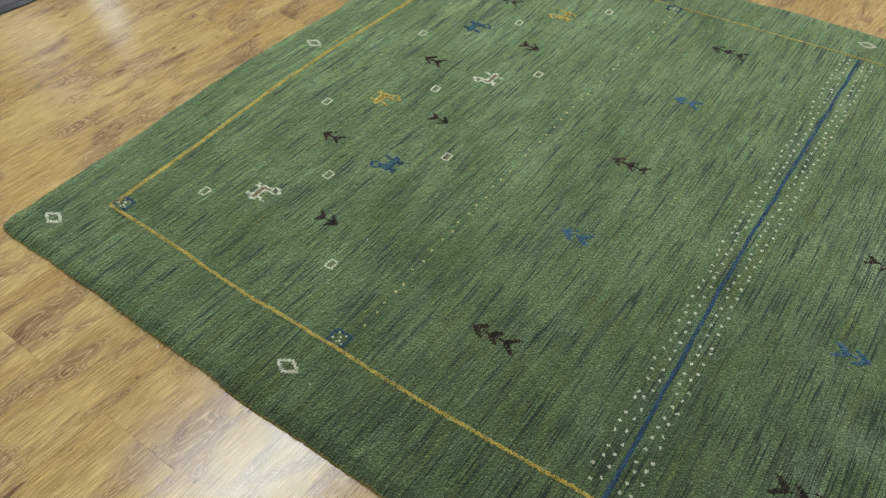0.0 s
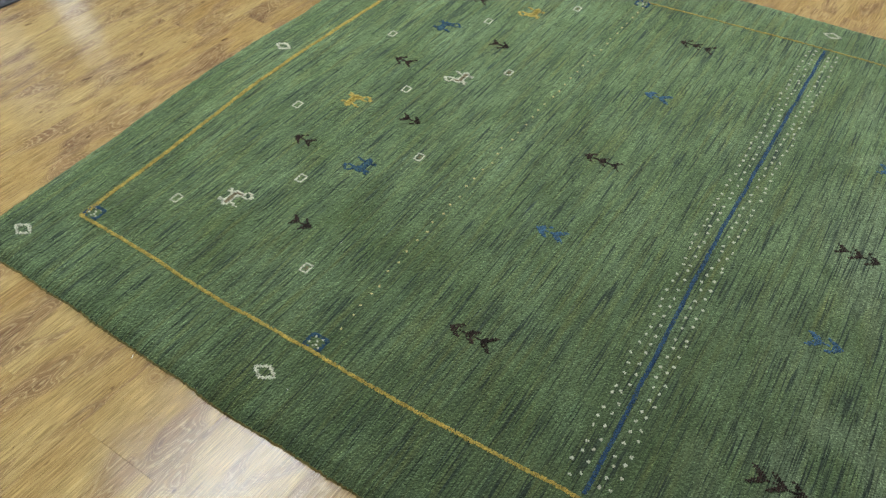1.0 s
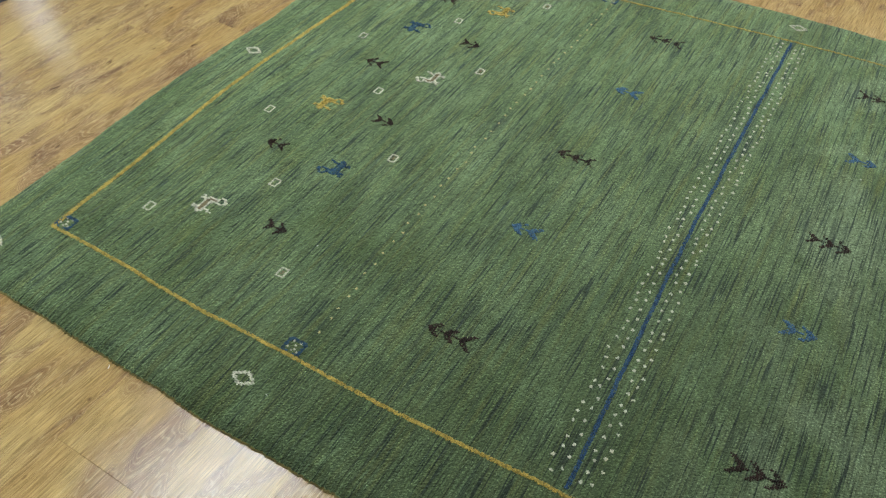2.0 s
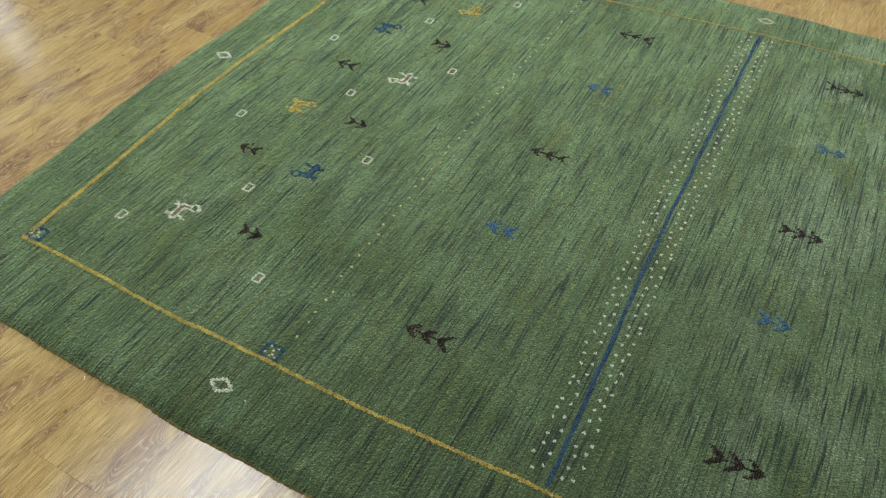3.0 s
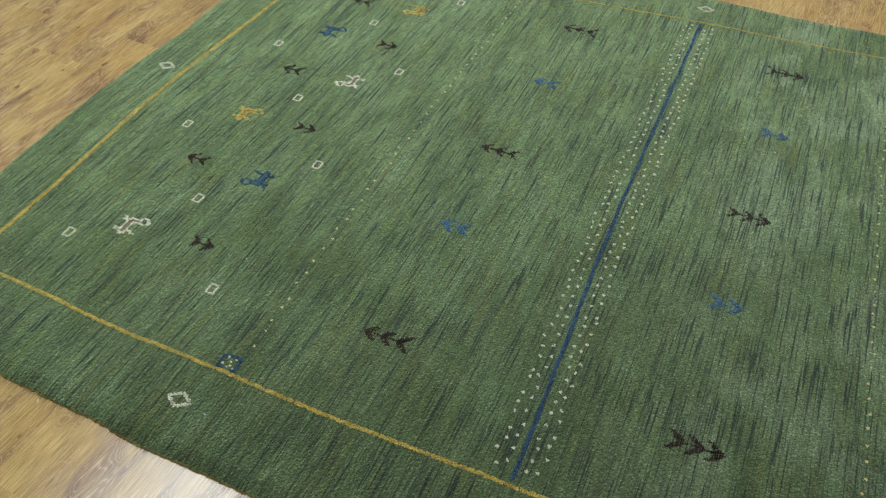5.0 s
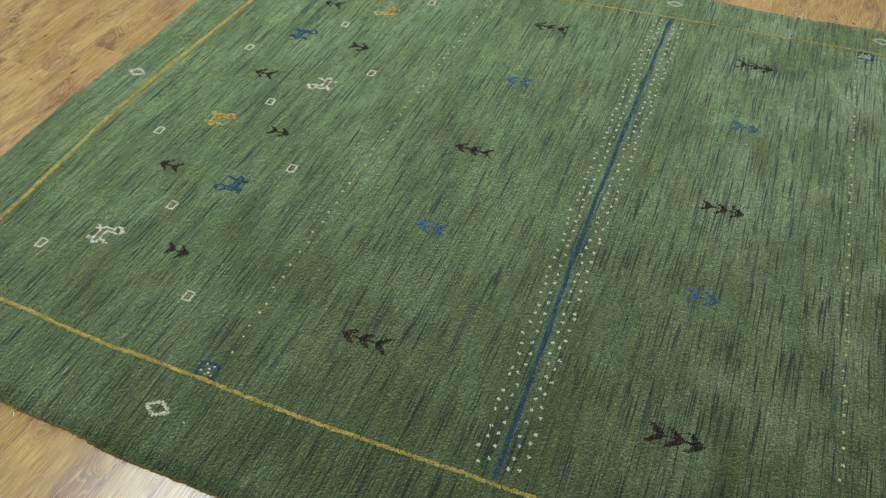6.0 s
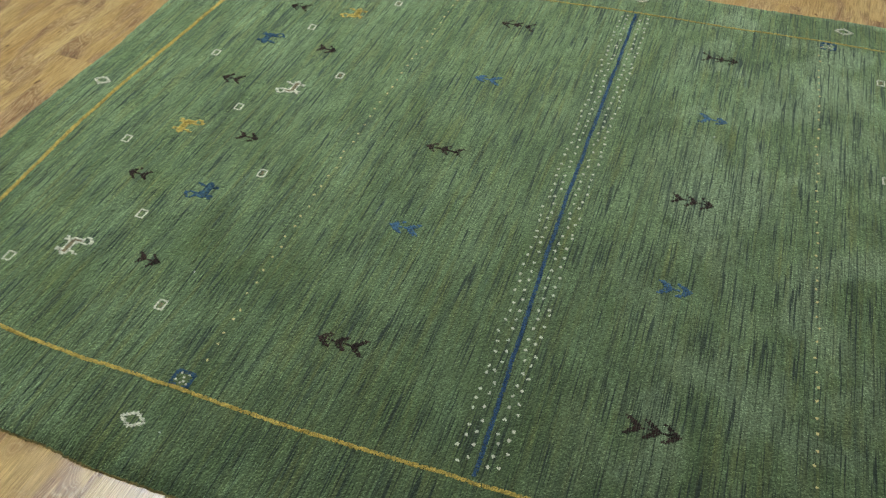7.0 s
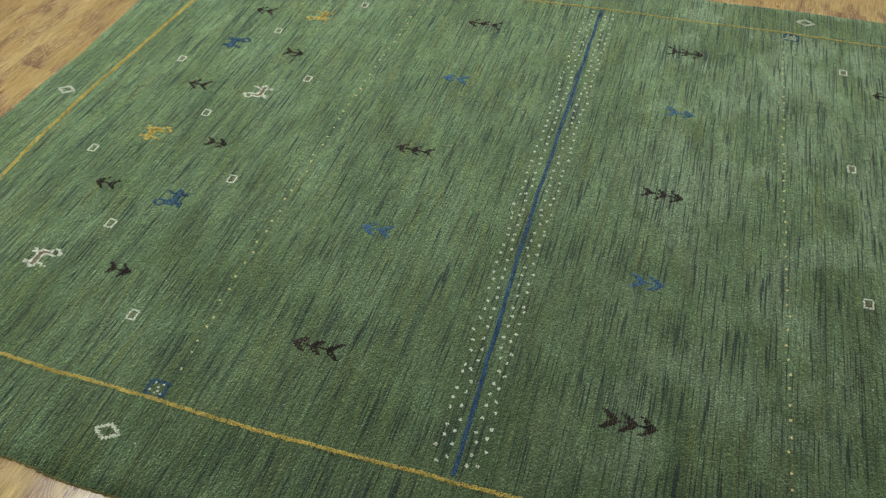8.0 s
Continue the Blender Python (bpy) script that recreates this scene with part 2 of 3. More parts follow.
def setting(name, bm, material, label, category):
    me = bpy.data.meshes.new(name)
    bm.to_mesh(me)
    bm.free()
    me.materials.append(material)
    return tagged(new(name, me), label, category, kind="structure")


# ---- the room ----
floor = setting("floor", boxes((X0 - 0.2, X1 + 0.2, Y0 - 0.2, Y1 + 0.2, -0.12, -0.009)), SUBFLOOR, "oak laminate floor of long planks with dark knots", "floor")
setting("ceiling", boxes((X0 - 0.2, X1 + 0.2, Y0 - 0.2, Y1 + 0.2, TOP, TOP + 0.15)), CEILING_PAINT, "plain white painted ceiling", "ceiling")
setting("wall_west", boxes((X0 - 0.2, X0, Y0, HIGH_A, 0, TOP), (X0 - 0.2, X0, HIGH_A, HIGH_B, 0, HIGH_SILL), (X0 - 0.2, X0, HIGH_A, HIGH_B, HIGH_HEAD, TOP), (X0 - 0.2, X0, HIGH_B, SLOT_A, 0, TOP), (X0 - 0.2, X0, SLOT_A, SLOT_B, 0, SLOT_SILL), (X0 - 0.2, X0, SLOT_A, SLOT_B, SLOT_HEAD, TOP), (X0 - 0.2, X0, SLOT_B, Y1, 0, TOP)), WALL_PAINT, "plain beige painted wall with two small windows", "wall")
setting("wall_east", boxes((X1, X1 + 0.2, Y0, Y1, 0, TOP)), WALL_PAINT, "plain beige painted wall", "wall")
setting("wall_north", boxes((X0 - 0.2, X1 + 0.2, Y1, Y1 + 0.2, 0, SILL), (X0 - 0.2, X1 + 0.2, Y1, Y1 + 0.2, HEAD, TOP), (X0 - 0.2, WIN_A, Y1, Y1 + 0.2, SILL, HEAD), (WIN_B, X1 + 0.2, Y1, Y1 + 0.2, SILL, HEAD)), WALL_PAINT, "plain beige painted wall with an added window opening", "wall")
setting("wall_south", boxes((X0 - 0.2, X1 + 0.2, Y0 - 0.2, Y0, 0, TOP)), WALL_PAINT, "plain beige painted wall", "wall")


def window(name, m, w, h, mullion):
    """A framed window, w half wide and h high; the room lies towards its -y."""
    root = tagged(new(name), "white framed window in the beige wall, out of view", "window", kind="structure")
    root.matrix_world = m
    b = min(0.06, w * 0.2)
    rows = [(-w, -w + b, -0.03, 0.03, 0, h), (w - b, w, -0.03, 0.03, 0, h), (-w + b, w - b, -0.03, 0.03, 0, b), (-w + b, w - b, -0.03, 0.03, h - b, h)]
    spans = [(-w + b, w - b)]
    if mullion:
        rows.append((-0.03, 0.03, -0.03, 0.03, b, h - b))
        spans = [(-w + b, -0.03), (0.03, w - b)]
    part("window_frame", boxes(*rows), FRAME_PAINT, root)
    for lo, hi in spans:
        glass = part("pane", boxes((lo, hi, -0.006, 0.006, b, h - b)), PANE, root, "clear glass")
        glass.visible_shadow = False
    part("window_sill", boxes((-w - 0.02, w + 0.02, -0.2, -0.122, -0.03, 0.0)), FRAME_PAINT, root)


# the north window is added to carry fill light
window("window_1", pose((WIN_A + WIN_B) / 2, Y1 + 0.12, SILL), (WIN_B - WIN_A) / 2, HEAD - SILL, True)
window("window_2", pose(X0 - 0.12, (SLOT_A + SLOT_B) / 2, SLOT_SILL, 0, 0, 90), (SLOT_B - SLOT_A) / 2, SLOT_HEAD - SLOT_SILL, False)
window("window_3", pose(X0 - 0.12, (HIGH_A + HIGH_B) / 2, HIGH_SILL, 0, 0, 90), (HIGH_B - HIGH_A) / 2, HIGH_HEAD - HIGH_SILL, False)


def ceiling_light(x, y):
    root = tagged(new("ceiling_light"), "long lit ceiling light with a white frame, out of view", "ceiling light", "ceiling lights")
    root.location = (x, y, TOP)
    a, b = PANEL_SIZE[0] / 2, PANEL_SIZE[1] / 2
    part("frame", boxes((-a - 0.02, -a, -b - 0.02, b + 0.02, -0.05, 0), (a, a + 0.02, -b - 0.02, b + 0.02, -0.05, 0), (-a, a, -b - 0.02, -b, -0.05, 0), (-a, a, b, b + 0.02, -0.05, 0)), FRAME_PAINT, root)
    part("diffuser", boxes((-a, a, -b, b, -0.04, -0.01)), GLOW, root, "glowing white diffuser")
    return root


light_thing = ceiling_light(*PANELS[0])
# copies added out of view as fill light
for x, y in PANELS[1:]:
    copy_thing(light_thing, pose(x, y, TOP))


# ---- the rug ----
def smooth_line(stops):
    """A gentle curve through (u, v) stops."""
    us, vs = zip(*stops)

    def at(u):
        d = 0.08
        return float(sum(np.interp(u + k * d, us, vs) for k in (-1, 0, 1)) / 3)
    return at


left_edge = smooth_line([(-0.3, -0.157), (0.1, -0.160), (0.64, -0.170), (1.0, -0.146), (1.26, -0.148), (1.9, -0.14)])
near_edge = smooth_line([(-0.3, -0.180), (0.05, -0.183), (0.23, -0.190), (0.4, -0.197), (0.56, -0.208), (0.9, -0.215), (2.8, -0.20)])
far_edge = smooth_line([(-0.3, 1.71), (0.85, 1.748), (1.05, 1.766), (1.23, 1.772), (1.54, 1.760), (2.0, 1.775), (2.8, 1.78)])
right_edge = smooth_line([(-0.3, 2.62), (1.9, 2.60)])


def lie(x, y):
    """How high the top of the pile lies over the floor."""
    wave = noise.noise((x * 2.3, y * 2.3, 0.0)) * 0.0030 + noise.noise((x * 6.0, y * 6.0, 4.0)) * 0.0010
    # folds left by storage, east of the centre stripe
    fold = min(1.0, max(0.0, (x - 1.25) / 0.25))
    return FLOOR_TO_PILE + wave + fold * (noise.noise((x * 5.0 + y * 3.0, y * 6.5, 8.0)) * 0.0050)


def ripple(u, k):
    return noise.noise((u * 9.0, k, 0.5)) * 0.0045 + noise.noise((u * 45.0, k, 1.5)) * 0.0014 + noise.noise((u * 190.0, k, 2.5)) * 0.0022


rug = tagged(new("rug"), "green hand-knotted wool rug with woven motifs on oak floor", "rug")
NX, NY = 960, 780


def build_pile():
    # closer rows of knots where the rug is looked at, wider ones towards the far end
    ss = np.concatenate([np.linspace(0, 0.83, NX - 60, endpoint=False), np.linspace(0.83, 1, 61)])
    tt = np.linspace(0, 1, NY + 1)
    rng = np.random.default_rng(3)
    # the four ragged edges, sampled finely
    x_line = -0.16 + 2.77 * ss
    y_line = -0.2 + 1.96 * tt
    xl = np.array([left_edge(v) + ripple(v, 1) for v in y_line])
    xr = np.array([right_edge(v) + ripple(v, 3) for v in y_line])
    yn = np.array([near_edge(v) + ripple(v, 5) for v in x_line])
    yf = np.array([far_edge(v) + ripple(v, 7) for v in x_line])
    S, T = np.meshgrid(ss, tt)
    X = xl[:, None] + (xr - xl)[:, None] * S
    Y = yn[None, :] + (yf - yn)[None, :] * T
    # rounded corners
    for cx, cy in ((0, 0), (0, 1), (1, 0), (1, 1)):
        dx = np.abs(S - cx) * 2.77
        dy = np.abs(T - cy) * 1.96
        pull = np.clip(1 - (dx + dy) / 0.05, 0, 1) ** 1.5 * 0.011
        X += np.where(cx == 0, pull, -pull)
        Y += np.where(cy == 0, pull, -pull)
    step = 8
    gx, gy = X[::step, ::step], Y[::step, ::step]
    coarse = np.array([[lie(gx[j, i], gy[j, i]) for i in range(gx.shape[1])] for j in range(gx.shape[0])])
    ci, cj = np.arange(NX + 1) / step, np.arange(NY + 1) / step
    i0, j0 = np.minimum(ci.astype(int), gx.shape[1] - 2), np.minimum(cj.astype(int), gx.shape[0] - 2)
    fi, fj = (ci - i0)[None, :], (cj - j0)[:, None]
    Z = (coarse[j0][:, i0] * (1 - fi) + coarse[j0][:, i0 + 1] * fi) * (1 - fj) + (coarse[j0 + 1][:, i0] * (1 - fi) + coarse[j0 + 1][:, i0 + 1] * fi) * fj
    # tufts: rows of yarn along the weft, uneven from knot to knot
    rows = rng.normal(0, 1, (NY + 1, NX + 1))
    along = rows.copy()
    for k in range(1, 6):
        along[k:] += rows[:-k] * 0.75
    Z += rows * 0.00013 + along * 0.00016
    # the pile rounds off at the edge
    edge = np.minimum(np.minimum(S, 1 - S) * 2.77, np.minimum(T, 1 - T) * 1.96)
    Z -= 0.0058 * np.clip(1 - edge / 0.030, 0, 1) ** 1.5
    X += rng.normal(0, 0.0005, X.shape)
    Y += rng.normal(0, 0.0005, X.shape)
    # loose fibres along the rim
    for k, fuzz in ((0, 0.0014), (1, 0.0009), (2, 0.0005)):
        X[:, k] -= rng.uniform(0, fuzz, NY + 1)
        X[:, -1 - k] += rng.uniform(0, fuzz, NY + 1)
        Y[k, :] -= rng.uniform(0, fuzz, NX + 1)
        Y[-1 - k, :] += rng.uniform(0, fuzz, NX + 1)
    top = np.stack([X, Y, Z], -1).reshape(-1, 3)
    idx = np.arange((NX + 1) * (NY + 1)).reshape(NY + 1, NX + 1)
    quads = np.stack([idx[:-1, :-1], idx[:-1, 1:], idx[1:, 1:], idx[1:, :-1]], -1).reshape(-1, 4)
    loop = np.concatenate([idx[0, :-1], idx[:-1, -1], idx[-1, :0:-1], idx[:0:-1, 0]])
    low = top[loop].copy()
    low[:, 2] = 0.0028
    base = len(top)
    n = len(loop)
    k = np.arange(n)
    side = np.stack([loop, base + k, base + (k + 1) % n, loop[(k + 1) % n]], -1)
    verts = np.concatenate([top, low])
    me = bpy.data.meshes.new("wool_surface")
    me.from_pydata(verts.tolist(), [], np.concatenate([quads, side]).tolist())
    me.materials.append(PILE)
    me.update()
    child("wool_surface", me, rug, "green wool pile with dark streaks")
    return low


rim = build_pile()


def build_binding(rim):
    """The dark ochre foundation that shows under the pile all round."""
    n = len(rim)
    nxt, prv = np.roll(rim[:, :2], -4, 0), np.roll(rim[:, :2], 4, 0)
    t = nxt - prv
    nor = np.stack([t[:, 1], -t[:, 0]], -1)
    nor /= np.linalg.norm(nor, axis=1, keepdims=True) + 1e-9
    rng = np.random.default_rng(8)
    fray = 0.0032 + rng.normal(0, 0.0006, n)
    ring = [np.c_[rim[:, :2] - nor * 0.004, np.full(n, 0.0034)], np.c_[rim[:, :2] + nor * fray[:, None], np.full(n, 0.0030)], np.c_[rim[:, :2] + nor * fray[:, None], np.full(n, 0.0004)], np.c_[rim[:, :2] - nor * 0.004, np.full(n, 0.0004)]]
    verts = np.concatenate(ring)
    k = np.arange(n)
    faces = np.concatenate([np.stack([a * n + k, a * n + (k + 1) % n, ((a + 1) % 4) * n + (k + 1) % n, ((a + 1) % 4) * n + k], -1) for a in range(4)])
    child("edge_binding", mesh_of("edge_binding", verts.tolist(), faces.tolist(), SELVEDGE), rug, "ochre brown woven edge")


build_binding(rim)

KNOT = 0.0040


def knots(cells, size_x=KNOT, size_y=KNOT, at=(0.0, 0.0), seed=1):
    """Verts and faces of a tuft of yarn in every cell (x, y in metres from at)."""
    rng = random.Random(seed)
    verts, faces = [], []
    for cx, cy in cells:
        x, y = cx + rng.gauss(0, 0.0004), cy + rng.gauss(0, 0.0004)
        a, b = size_x * rng.uniform(0.48, 0.62), size_y * rng.uniform(0.48, 0.62)
        z = lie(at[0] + x, at[1] + y)
        h = z + rng.uniform(0.0008, 0.0022)
        k = len(verts)
        verts += [(x - a, y - b, z - 0.003), (x + a, y - b, z - 0.003), (x + a, y + b, z - 0.003), (x - a, y + b, z - 0.003)]
        verts += [(x - a * 0.75, y - b * 0.75, h), (x + a * 0.75, y - b * 0.75, h - 0.0003), (x + a * 0.75, y + b * 0.75, h), (x - a * 0.75, y + b * 0.75, h - 0.0002)]
        faces += [(k + 4, k + 5, k + 6, k + 7)] + [(k + i, k + (i + 1) % 4, k + 4 + (i + 1) % 4, k + 4 + i) for i in range(4)]
    return verts, faces


def motif(name, rows, x, y, material, label, cell=KNOT, flip=False, turn=False, seed=1):
    """A woven figure from rows of marks, the top row farthest along y; flip mirrors it in x."""
    h, w = len(rows), max(len(r) for r in rows)
    cells = []
    for j, row in enumerate(rows):
        for i, ch in enumerate(row):
            if ch != ".":
                u, v = (i - (w - 1) / 2) * cell, ((h - 1) / 2 - j) * cell
                cells.append((-u if flip else u, -v if turn else v))
    verts, faces = knots(cells, cell, cell, (x, y), seed)
    return child(name, mesh_of(name, verts, faces, material), rug, label, (x, y, 0))


near_line = smooth_line([(-0.1, 0.0), (0.05, 0.0), (0.27, -0.010), (0.35, -0.021), (0.66, -0.020), (0.82, -0.030), (0.97, -0.029), (1.34, -0.023), (2.5, -0.02)])
far_line = smooth_line([(0.0, 1.555), (0.61, 1.577), (0.96, 1.597), (1.21, 1.609), (1.6, 1.617), (2.0, 1.630), (2.5, 1.635)])
left_line = smooth_line([(-0.1, 0.0), (0.05, 0.0), (0.27, -0.004), (0.43, -0.011), (0.56, -0.016), (0.85, -0.011), (1.14, 0.008), (1.3, 0.017), (1.6, 0.025)])
right_line = smooth_line([(-0.1, 2.45), (1.7, 2.44)])
stripe_line = smooth_line([(-0.05, 1.242), (0.32, 1.230), (0.65, 1.219), (1.05, 1.219), (1.6, 1.218)])
dots_west = smooth_line([(0.0, 0.684), (0.27, 0.672), (0.64, 0.671), (1.02, 0.673), (1.44, 0.687), (1.6, 0.69)])
dots_east = smooth_line([(0.0, 1.797), (0.135, 1.792), (0.262, 1.787), (0.615, 1.771), (1.013, 1.755), (1.5, 1.743), (1.6, 1.741)])


def line_of_knots(name, along, line, lo, hi, material, label, wide=3, pitch=0.0026, seed=1):
    cells, k, fray = [], 0, random.Random(seed)
    while lo + k * pitch <= hi:
        u = lo + k * pitch
        for i in range(wide):
            v = line(u) + (i - (wide - 1) / 2) * pitch + noise.noise((u * 14, seed, 0.0)) * 0.0022 + noise.noise((u * 60, seed, 3.0)) * 0.0008
            if 0 < i < wide - 1 or fray.random() > 0.14:
                cells.append((u, v) if along == "x" else (v, u))
        k += 1
    verts, faces = knots(cells, pitch, pitch, (0, 0), seed)
    return child(name, mesh_of(name, verts, faces, material), rug, label)


line_of_knots("border_line", "x", near_line, 0.0, 2.45, OCHRE, "ochre yellow woven border line", seed=11)
line_of_knots("border_line", "x", far_line, 0.022, 2.44, OCHRE, "ochre yellow woven border line", wide=2, seed=12)
line_of_knots("border_line", "y", left_line, 0.0, 1.555, OCHRE, "ochre yellow woven border line", wide=4, seed=13)
line_of_knots("border_line", "y", right_line, -0.02, 1.63, OCHRE, "ochre yellow woven border line", seed=14)
line_of_knots("centre_stripe", "y", stripe_line, -0.012, 1.600, STRIPE_BLUE, "blue woven centre stripe", pitch=0.0028, seed=15)

SQUARE = ["######", "#....#", "#....#", "#....#", "#....#", "#....#", "#....#", "######"]
SQUARE_HEART = ["##", ".#", "##"]
BLUE_BOX = [".#########.", "###########", "##.......##", "#.........#", "##.......##", "##........#", "#........##", "##.......##", "####...####"]
BOX_DOTS = [".#...#.", ".......", "...#...", ".......", "#...#..", "...#..#"]


def diamond(w, h):
    """Rows of marks: the outline of a diamond, w by h cells."""
    cx, cy = (w - 1) / 2, (h - 1) / 2
    return ["".join("#" if 0.73 < abs(i - cx) / cx + abs(j - cy) / cy < 1.12 else "." for i in range(w)) for j in range(h)]


DIAMOND = diamond(15, 11)


def chevrons(count, arm, gap, seed, thick=4):
    """Rows of marks: arrow heads one behind the other on a stem, tips to -x, a little ragged."""
    rng = random.Random(seed)
    w, h = (count - 1) * gap + int(arm * 1.25) + 3, 2 * arm + 1
    grid = [["."] * w for _ in range(h)]
    for c in range(count):
        reach = arm - (rng.random() < 0.3)
        for d in range(reach + 1):
            for side in (-1, 1):
                for k in range(4 if d < 2 else thick if d < 4 else max(2, thick - 1)):
                    if d < 2 or rng.random() > 0.08:
                        grid[arm + side * d][min(w - 1, c * gap + int(d * 1.25) + k)] = "#"
    for i in range((count - 1) * gap + 3):
        if rng.random() > 0.12:
            grid[arm][i] = "#"
    return ["".join(r) for r in grid]


# stepped hooks: a bar between two cross bars, outlined and filled
HOOK = ["..........###..", ".........#..##.", "##..######...##", ".####oooo#...##", "####oo#######..", "...#oo##.......", "...#oo#........", "...#oo#........", "...#oo#........", "...#oo#........", "####oo####.....", "##.#oo#..###...", "...####........", "....##........."]

for x, y in [(0.137, 0.156), (0.139, 0.587), (0.146, 1.007), (0.520, 0.145), (0.517, 0.582), (0.523, 1.014), (0.529, 1.428), (0.330, 0.364), (0.333, 0.800), (0.342, 1.217), (1.900, 1.459), (1.910, 1.035), (1.931, 0.599)]:
    motif("square_motif", SQUARE, x, y, WHITE, "white woven square outline", 0.0034, seed=int(x * 900 + y * 77))
for x, y in [(0.520, 0.145), (0.517, 0.582), (0.523, 1.014), (0.529, 1.428), (1.900, 1.459), (1.910, 1.035), (1.931, 0.599)]:
    motif("square_heart", SQUARE_HEART, x, y, RUST, "faded rust brown woven filling", 0.0034, seed=int(x * 900 + y * 77 + 90))
for x, y in [(-0.073, -0.098), (0.624, -0.108), (-0.073, 0.784), (1.215, 1.693), (1.801, 1.700)]:
    motif("diamond_motif", DIAMOND, x, y, WHITE, "white woven diamond outline", 0.0035, seed=int(x * 900 + y * 77 + 200))
for x, y in [(0.018, 0.024), (0.661, 0.001), (0.680, 1.566), (1.761, 1.598)]:
    motif("box_motif", BLUE_BOX, x, y, BLUE, "blue woven box outline", 0.0040, seed=int(x * 900 + 5))
    motif("box_dots", BOX_DOTS, x, y, WHITE, "white woven dots", 0.0042, seed=int(x * 900 + 6))
for x, y, flip in [(0.255, 0.909, 0), (0.248, 0.482, 0), (0.259, 1.313, 0), (0.414, 0.695, 1), (0.421, 0.246, 1), (0.430, 1.123, 1)]:
    motif("sprig_motif", chevrons(2, 5, 9, int(x * 97 + y * 13), 3 if y < 1.2 else 2), x, y, BROWN, "dark brown woven sprig", 0.0036, bool(flip), seed=int(x * 900 + y * 77))
for x, y, flip in [(0.908, 0.175, 0), (0.900, 0.809, 0), (0.908, 1.426, 0), (1.480, 1.435, 1), (1.489, 0.815, 1), (1.511, 0.178, 1), (2.02, 1.367, 0)]:
    motif("tree_motif", chevrons(3, 5, 9, int(x * 97 + y * 13), 4 if y < 0.5 else 3 if y < 1.2 else 2), x, y, BROWN, "dark brown woven tree", 0.0038, bool(flip), seed=int(x * 900 + y * 77))
for x, y, flip in [(0.905, 0.518, 0), (0.905, 1.130, 0), (1.497, 0.531, 1), (1.498, 1.142, 1), (2.02, 1.140, 0)]:
    motif("leaf_motif", chevrons(2, 4, 9, int(x * 97 + y * 13)), x, y, PALE_BLUE, "blue woven leaf pair", 0.0042, bool(flip), seed=int(x * 900 + y * 77))
for x, y, yarn, filling, colour, back in [(0.250, 0.228, WHITE, RUST, "white", 0), (0.254, 0.684, OCHRE, DULL_OCHRE, "ochre yellow", 0), (0.257, 1.124, BLUE, TEAL, "blue", 0), (0.415, 0.479, BLUE, TEAL, "blue", 1), (0.420, 0.921, WHITE, RUST, "white", 1), (0.423, 1.331, OCHRE, DULL_OCHRE, "ochre yellow", 1)]:
    for mark, name, material, label in (("#", "hook_motif", yarn, colour + " woven hooked bar"), ("o", "hook_filling", filling, "darker woven filling")):
        rows = ["".join(c if c == mark else "." for c in row).ljust(15, ".") for row in HOOK]
        motif(name, rows, x, y, material, label, 0.0046, bool(back), bool(back), seed=int(x * 900 + y * 77))


def dots(name, line, lo, hi, pitch, offset, material, seed, scatter, size=0.0035):
    """Single tufts along a line, each an object; six shared shapes."""
    rng = random.Random(seed)
    shapes = []
    for s in range(6):
        cells = [((i - 0.5) * size * 0.88, (j - 0.5) * size * 0.88) for i in range(2) for j in range(2)]
        if s % 2:
            cells.pop()
        verts, faces = knots(cells, size, size, (0, 0), seed * 10 + s)
        low = lie(0, 0)
        shapes.append(mesh_of(name, [(a, b, c - low) for a, b, c in verts], faces, material))
    u = lo
    while u < hi:
        y = u + rng.gauss(0, scatter)
        x = line(y) + offset + rng.gauss(0, scatter * 0.7)
        child(name, rng.choice(shapes), rug, "", (x, y, lie(x, y))).rotation_euler[2] = rng.uniform(0, 6.28)
        u += pitch


for k, off in enumerate((-0.040, -0.020, 0.020, 0.040)):
    dots("white_dot", stripe_line, 0.004 + 0.014 * (k % 2), 1.596, 0.0275, off, WHITE, 21 + k, 0.0036, 0.0031)
dots("ochre_dot", dots_west, 0.052, 1.545, 0.0355, 0.0, PALE_OCHRE, 31, 0.0030, 0.0025)
dots("ochre_dot", dots_east, 0.020, 1.585, 0.0355, 0.0, PALE_OCHRE, 32, 0.0030, 0.0025)

# ---- stray fibres on and beside the rug ----
LINT = yarn_material("white lint", (0.6, 0.6, 0.55), (0.8, 0.8, 0.75), 1.0)


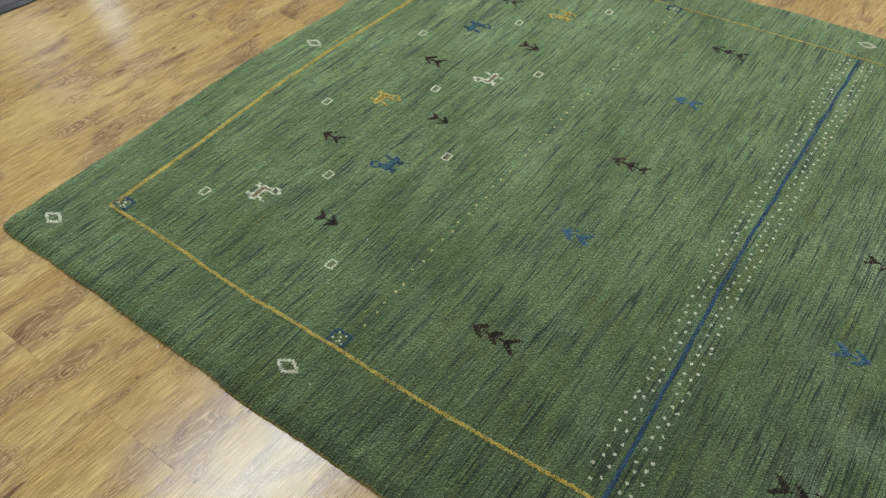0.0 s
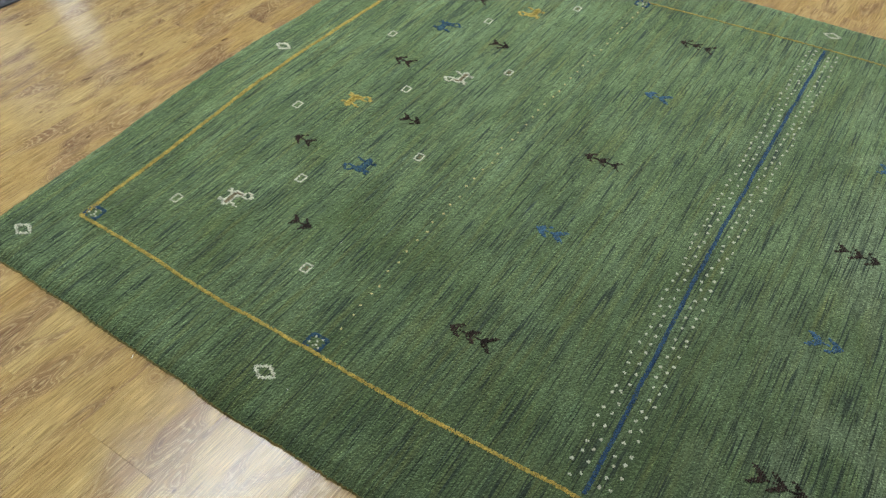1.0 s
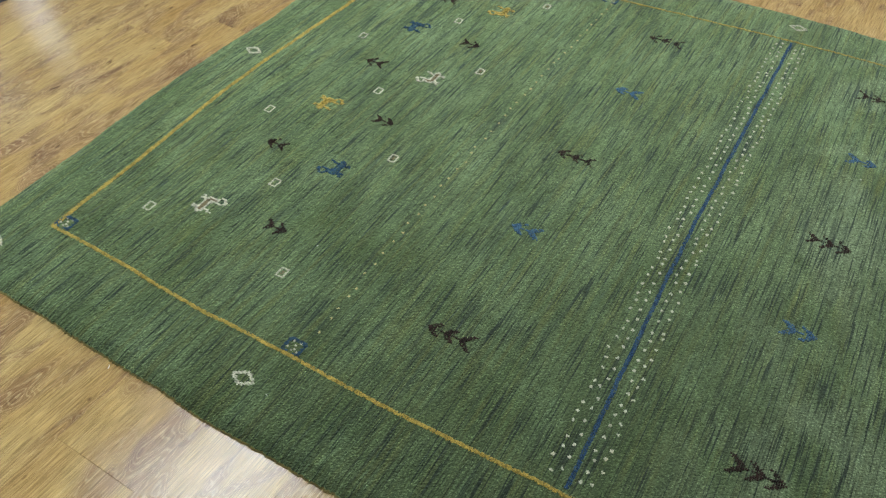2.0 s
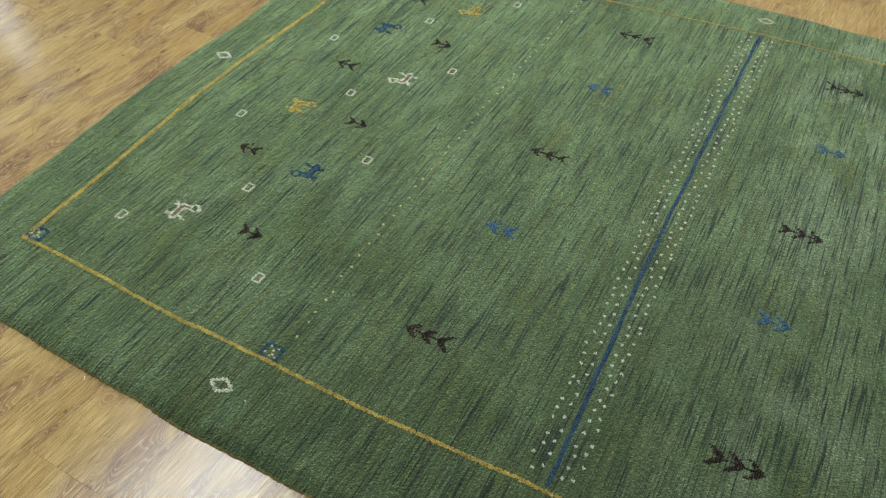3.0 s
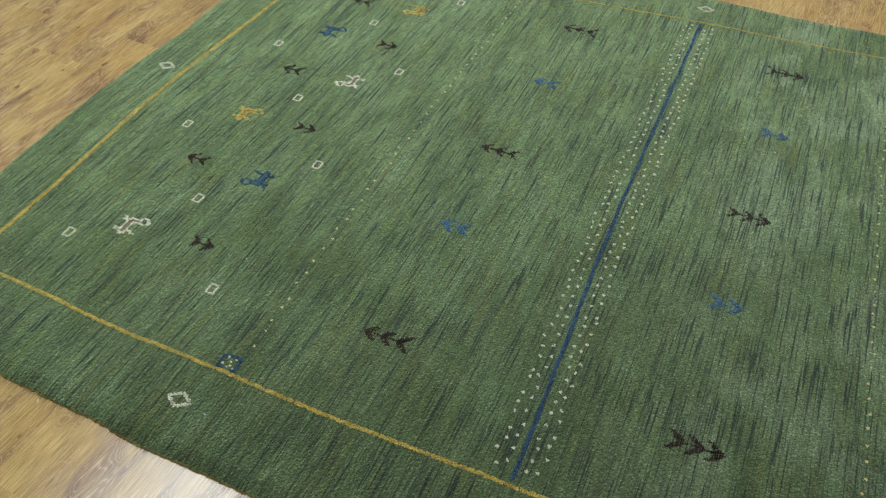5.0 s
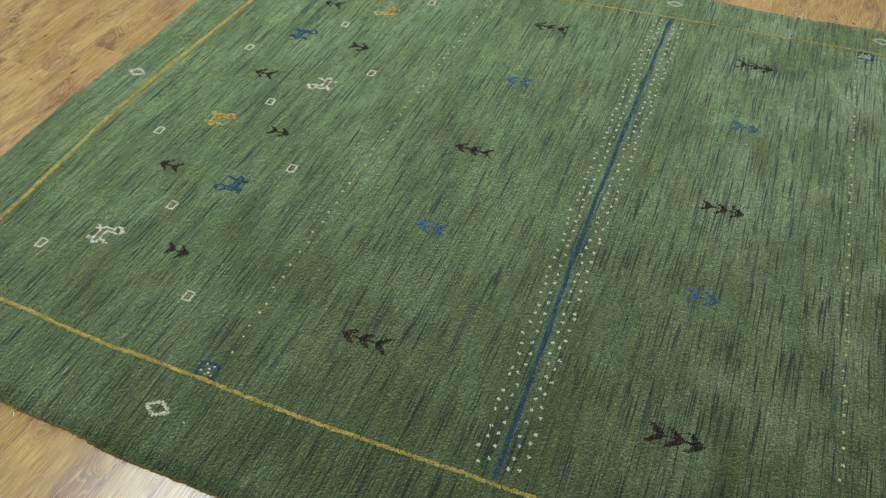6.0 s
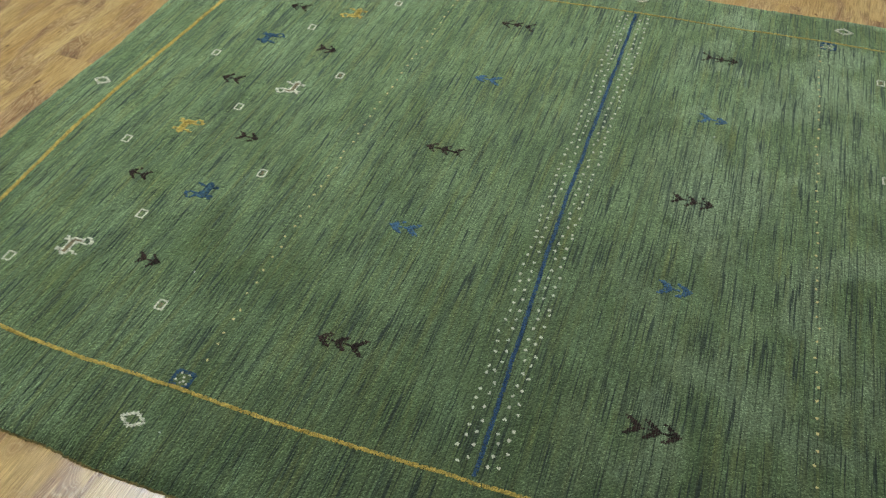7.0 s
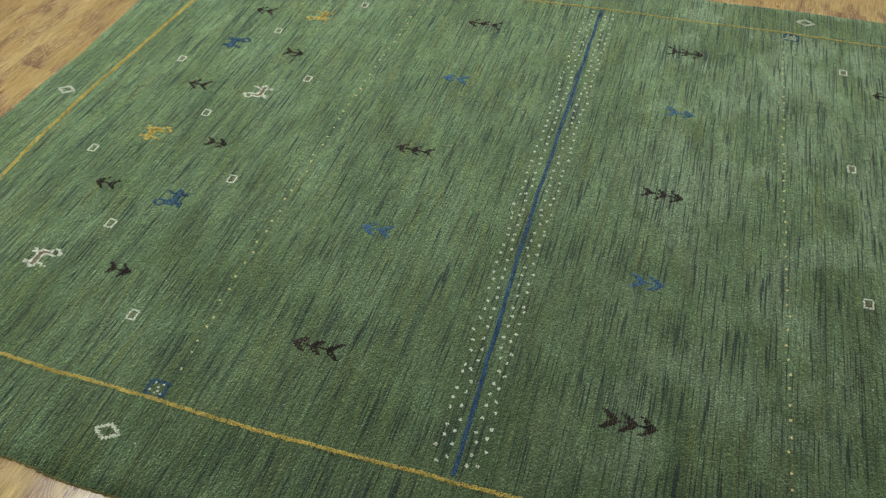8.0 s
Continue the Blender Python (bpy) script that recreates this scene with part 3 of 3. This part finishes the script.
def fibre(x, y, z, length, seed):
    """A short curled thread, swept along a bent line."""
    rng = random.Random(seed)
    bm = bmesh.new()
    rings, turn = [], rng.uniform(0, 6.28)
    px, py, r = 0.0, 0.0, 0.0007
    for k in range(7):
        ring = []
        for q in range(5):
            a = q * 2 * math.pi / 5
            ring.append(bm.verts.new((px - math.sin(turn) * r * math.cos(a), py + math.cos(turn) * r * math.cos(a), r + r * math.sin(a))))
        rings.append(ring)
        px, py, turn = px + math.cos(turn) * length / 6, py + math.sin(turn) * length / 6, turn + rng.uniform(-0.5, 0.6)
    for ra, rb in zip(rings, rings[1:]):
        for q in range(5):
            bm.faces.new((ra[q], ra[(q + 1) % 5], rb[(q + 1) % 5], rb[q]))
    bm.faces.new(rings[0][::-1])
    bm.faces.new(rings[-1])
    me = bpy.data.meshes.new("lint")
    bm.to_mesh(me)
    bm.free()
    me.materials.append(LINT)
    ob = tagged(new("lint", me), "tiny white thread of lint lying loose", "lint", "stray lint")
    ob.location = (x, y, z)


for k, (x, y) in enumerate([(0.688, -0.117), (0.537, 0.244), (1.508, 1.073), (1.930, 0.381)]):
    fibre(x, y, lie(x, y) + 0.0012, 0.004, 50 + k)
fibre(0.383, -0.216, 0.0, 0.009, 60)

# ---- a second rug, of which only one edge comes into view ----
def grey_rug():
    nx, ny, w, l = 60, 90, 1.5, 2.4
    gx, gy = np.meshgrid(np.linspace(-w, 0, nx + 1), np.linspace(-l / 2, l / 2, ny + 1))
    rng = np.random.default_rng(6)
    edge = np.minimum(np.minimum(gx + w, -gx), l / 2 - np.abs(gy))
    gz = 0.013 + rng.normal(0, 0.0006, gx.shape) - 0.008 * np.clip(1 - edge / 0.03, 0, 1)
    gx = gx + rng.normal(0, 0.0012, gx.shape)
    top = np.stack([gx, gy, gz], -1).reshape(-1, 3)
    idx = np.arange(len(top)).reshape(ny + 1, nx + 1)
    quads = np.stack([idx[:-1, :-1], idx[:-1, 1:], idx[1:, 1:], idx[1:, :-1]], -1).reshape(-1, 4)
    loop = np.concatenate([idx[0, :-1], idx[:-1, -1], idx[-1, :0:-1], idx[:0:-1, 0]])
    low = top[loop] * np.array([1, 1, 0]) + np.array([0, 0, 0.0005])
    k = np.arange(len(loop))
    side = np.stack([loop, len(top) + k, len(top) + (k + 1) % len(k), loop[(k + 1) % len(k)]], -1)
    me = mesh_of("rug", np.concatenate([top, low]).tolist(), np.concatenate([quads, side]).tolist(), GREY_WOOL)
    ob = tagged(new("rug", me), "plain dark grey wool rug on the oak floor", "rug")
    ob.matrix_world = pose(-0.975, 0.0, 0.0, 0, 0, -6)


grey_rug()

# ---- floor planks, parts of the floor ----
PLANK_W, PLANK_L, TURN = 0.1935, 1.205, -2.6


def plank_mesh(length):
    bm = bmesh.new()
    box(bm, -PLANK_W / 2 + 0.00005, PLANK_W / 2 - 0.00005, 0.0002, length - 0.0002, -0.0085, 0.0)
    top = [e for e in bm.edges if all(v.co.z > -0.001 for v in e.verts)]
    bmesh.ops.bevel(bm, geom=top, offset=0.00022, segments=1, affect="EDGES")
    me = bpy.data.meshes.new("plank")
    bm.to_mesh(me)
    bm.free()
    me.materials.append(OAK)
    return me


PLANK = plank_mesh(PLANK_L)
rng = random.Random(5)
turn_m = pose(0, 0, 0, 0, 0, TURN)
start = Vector((0.417, -0.372, 0))
for i in range(-30, 24):
    for j in range(-5, 6):
        p = start + turn_m @ Vector(((i + 0.5) * PLANK_W, (j + (0.0 if i % 2 == 0 else 0.87)) * PLANK_L, 0))
        tilt = (rng.gauss(0, 0.06), rng.gauss(0, 0.10))
        lo, hi = max(p.y, Y0 - 0.08), min(p.y + PLANK_L, Y1 + 0.08)
        if hi - lo < 0.05 or not X0 - 0.08 < p.x < X1 + 0.08:
            continue
        ob = new("plank", PLANK if hi - lo > PLANK_L - 0.001 else plank_mesh(hi - lo))
        ob.parent = floor
        along = (lo - p.y)
        ob.matrix_local = pose(p.x - along * math.sin(radians(TURN)), lo, 0.0, tilt[0] * 0.15, tilt[1] * 1.3, TURN)
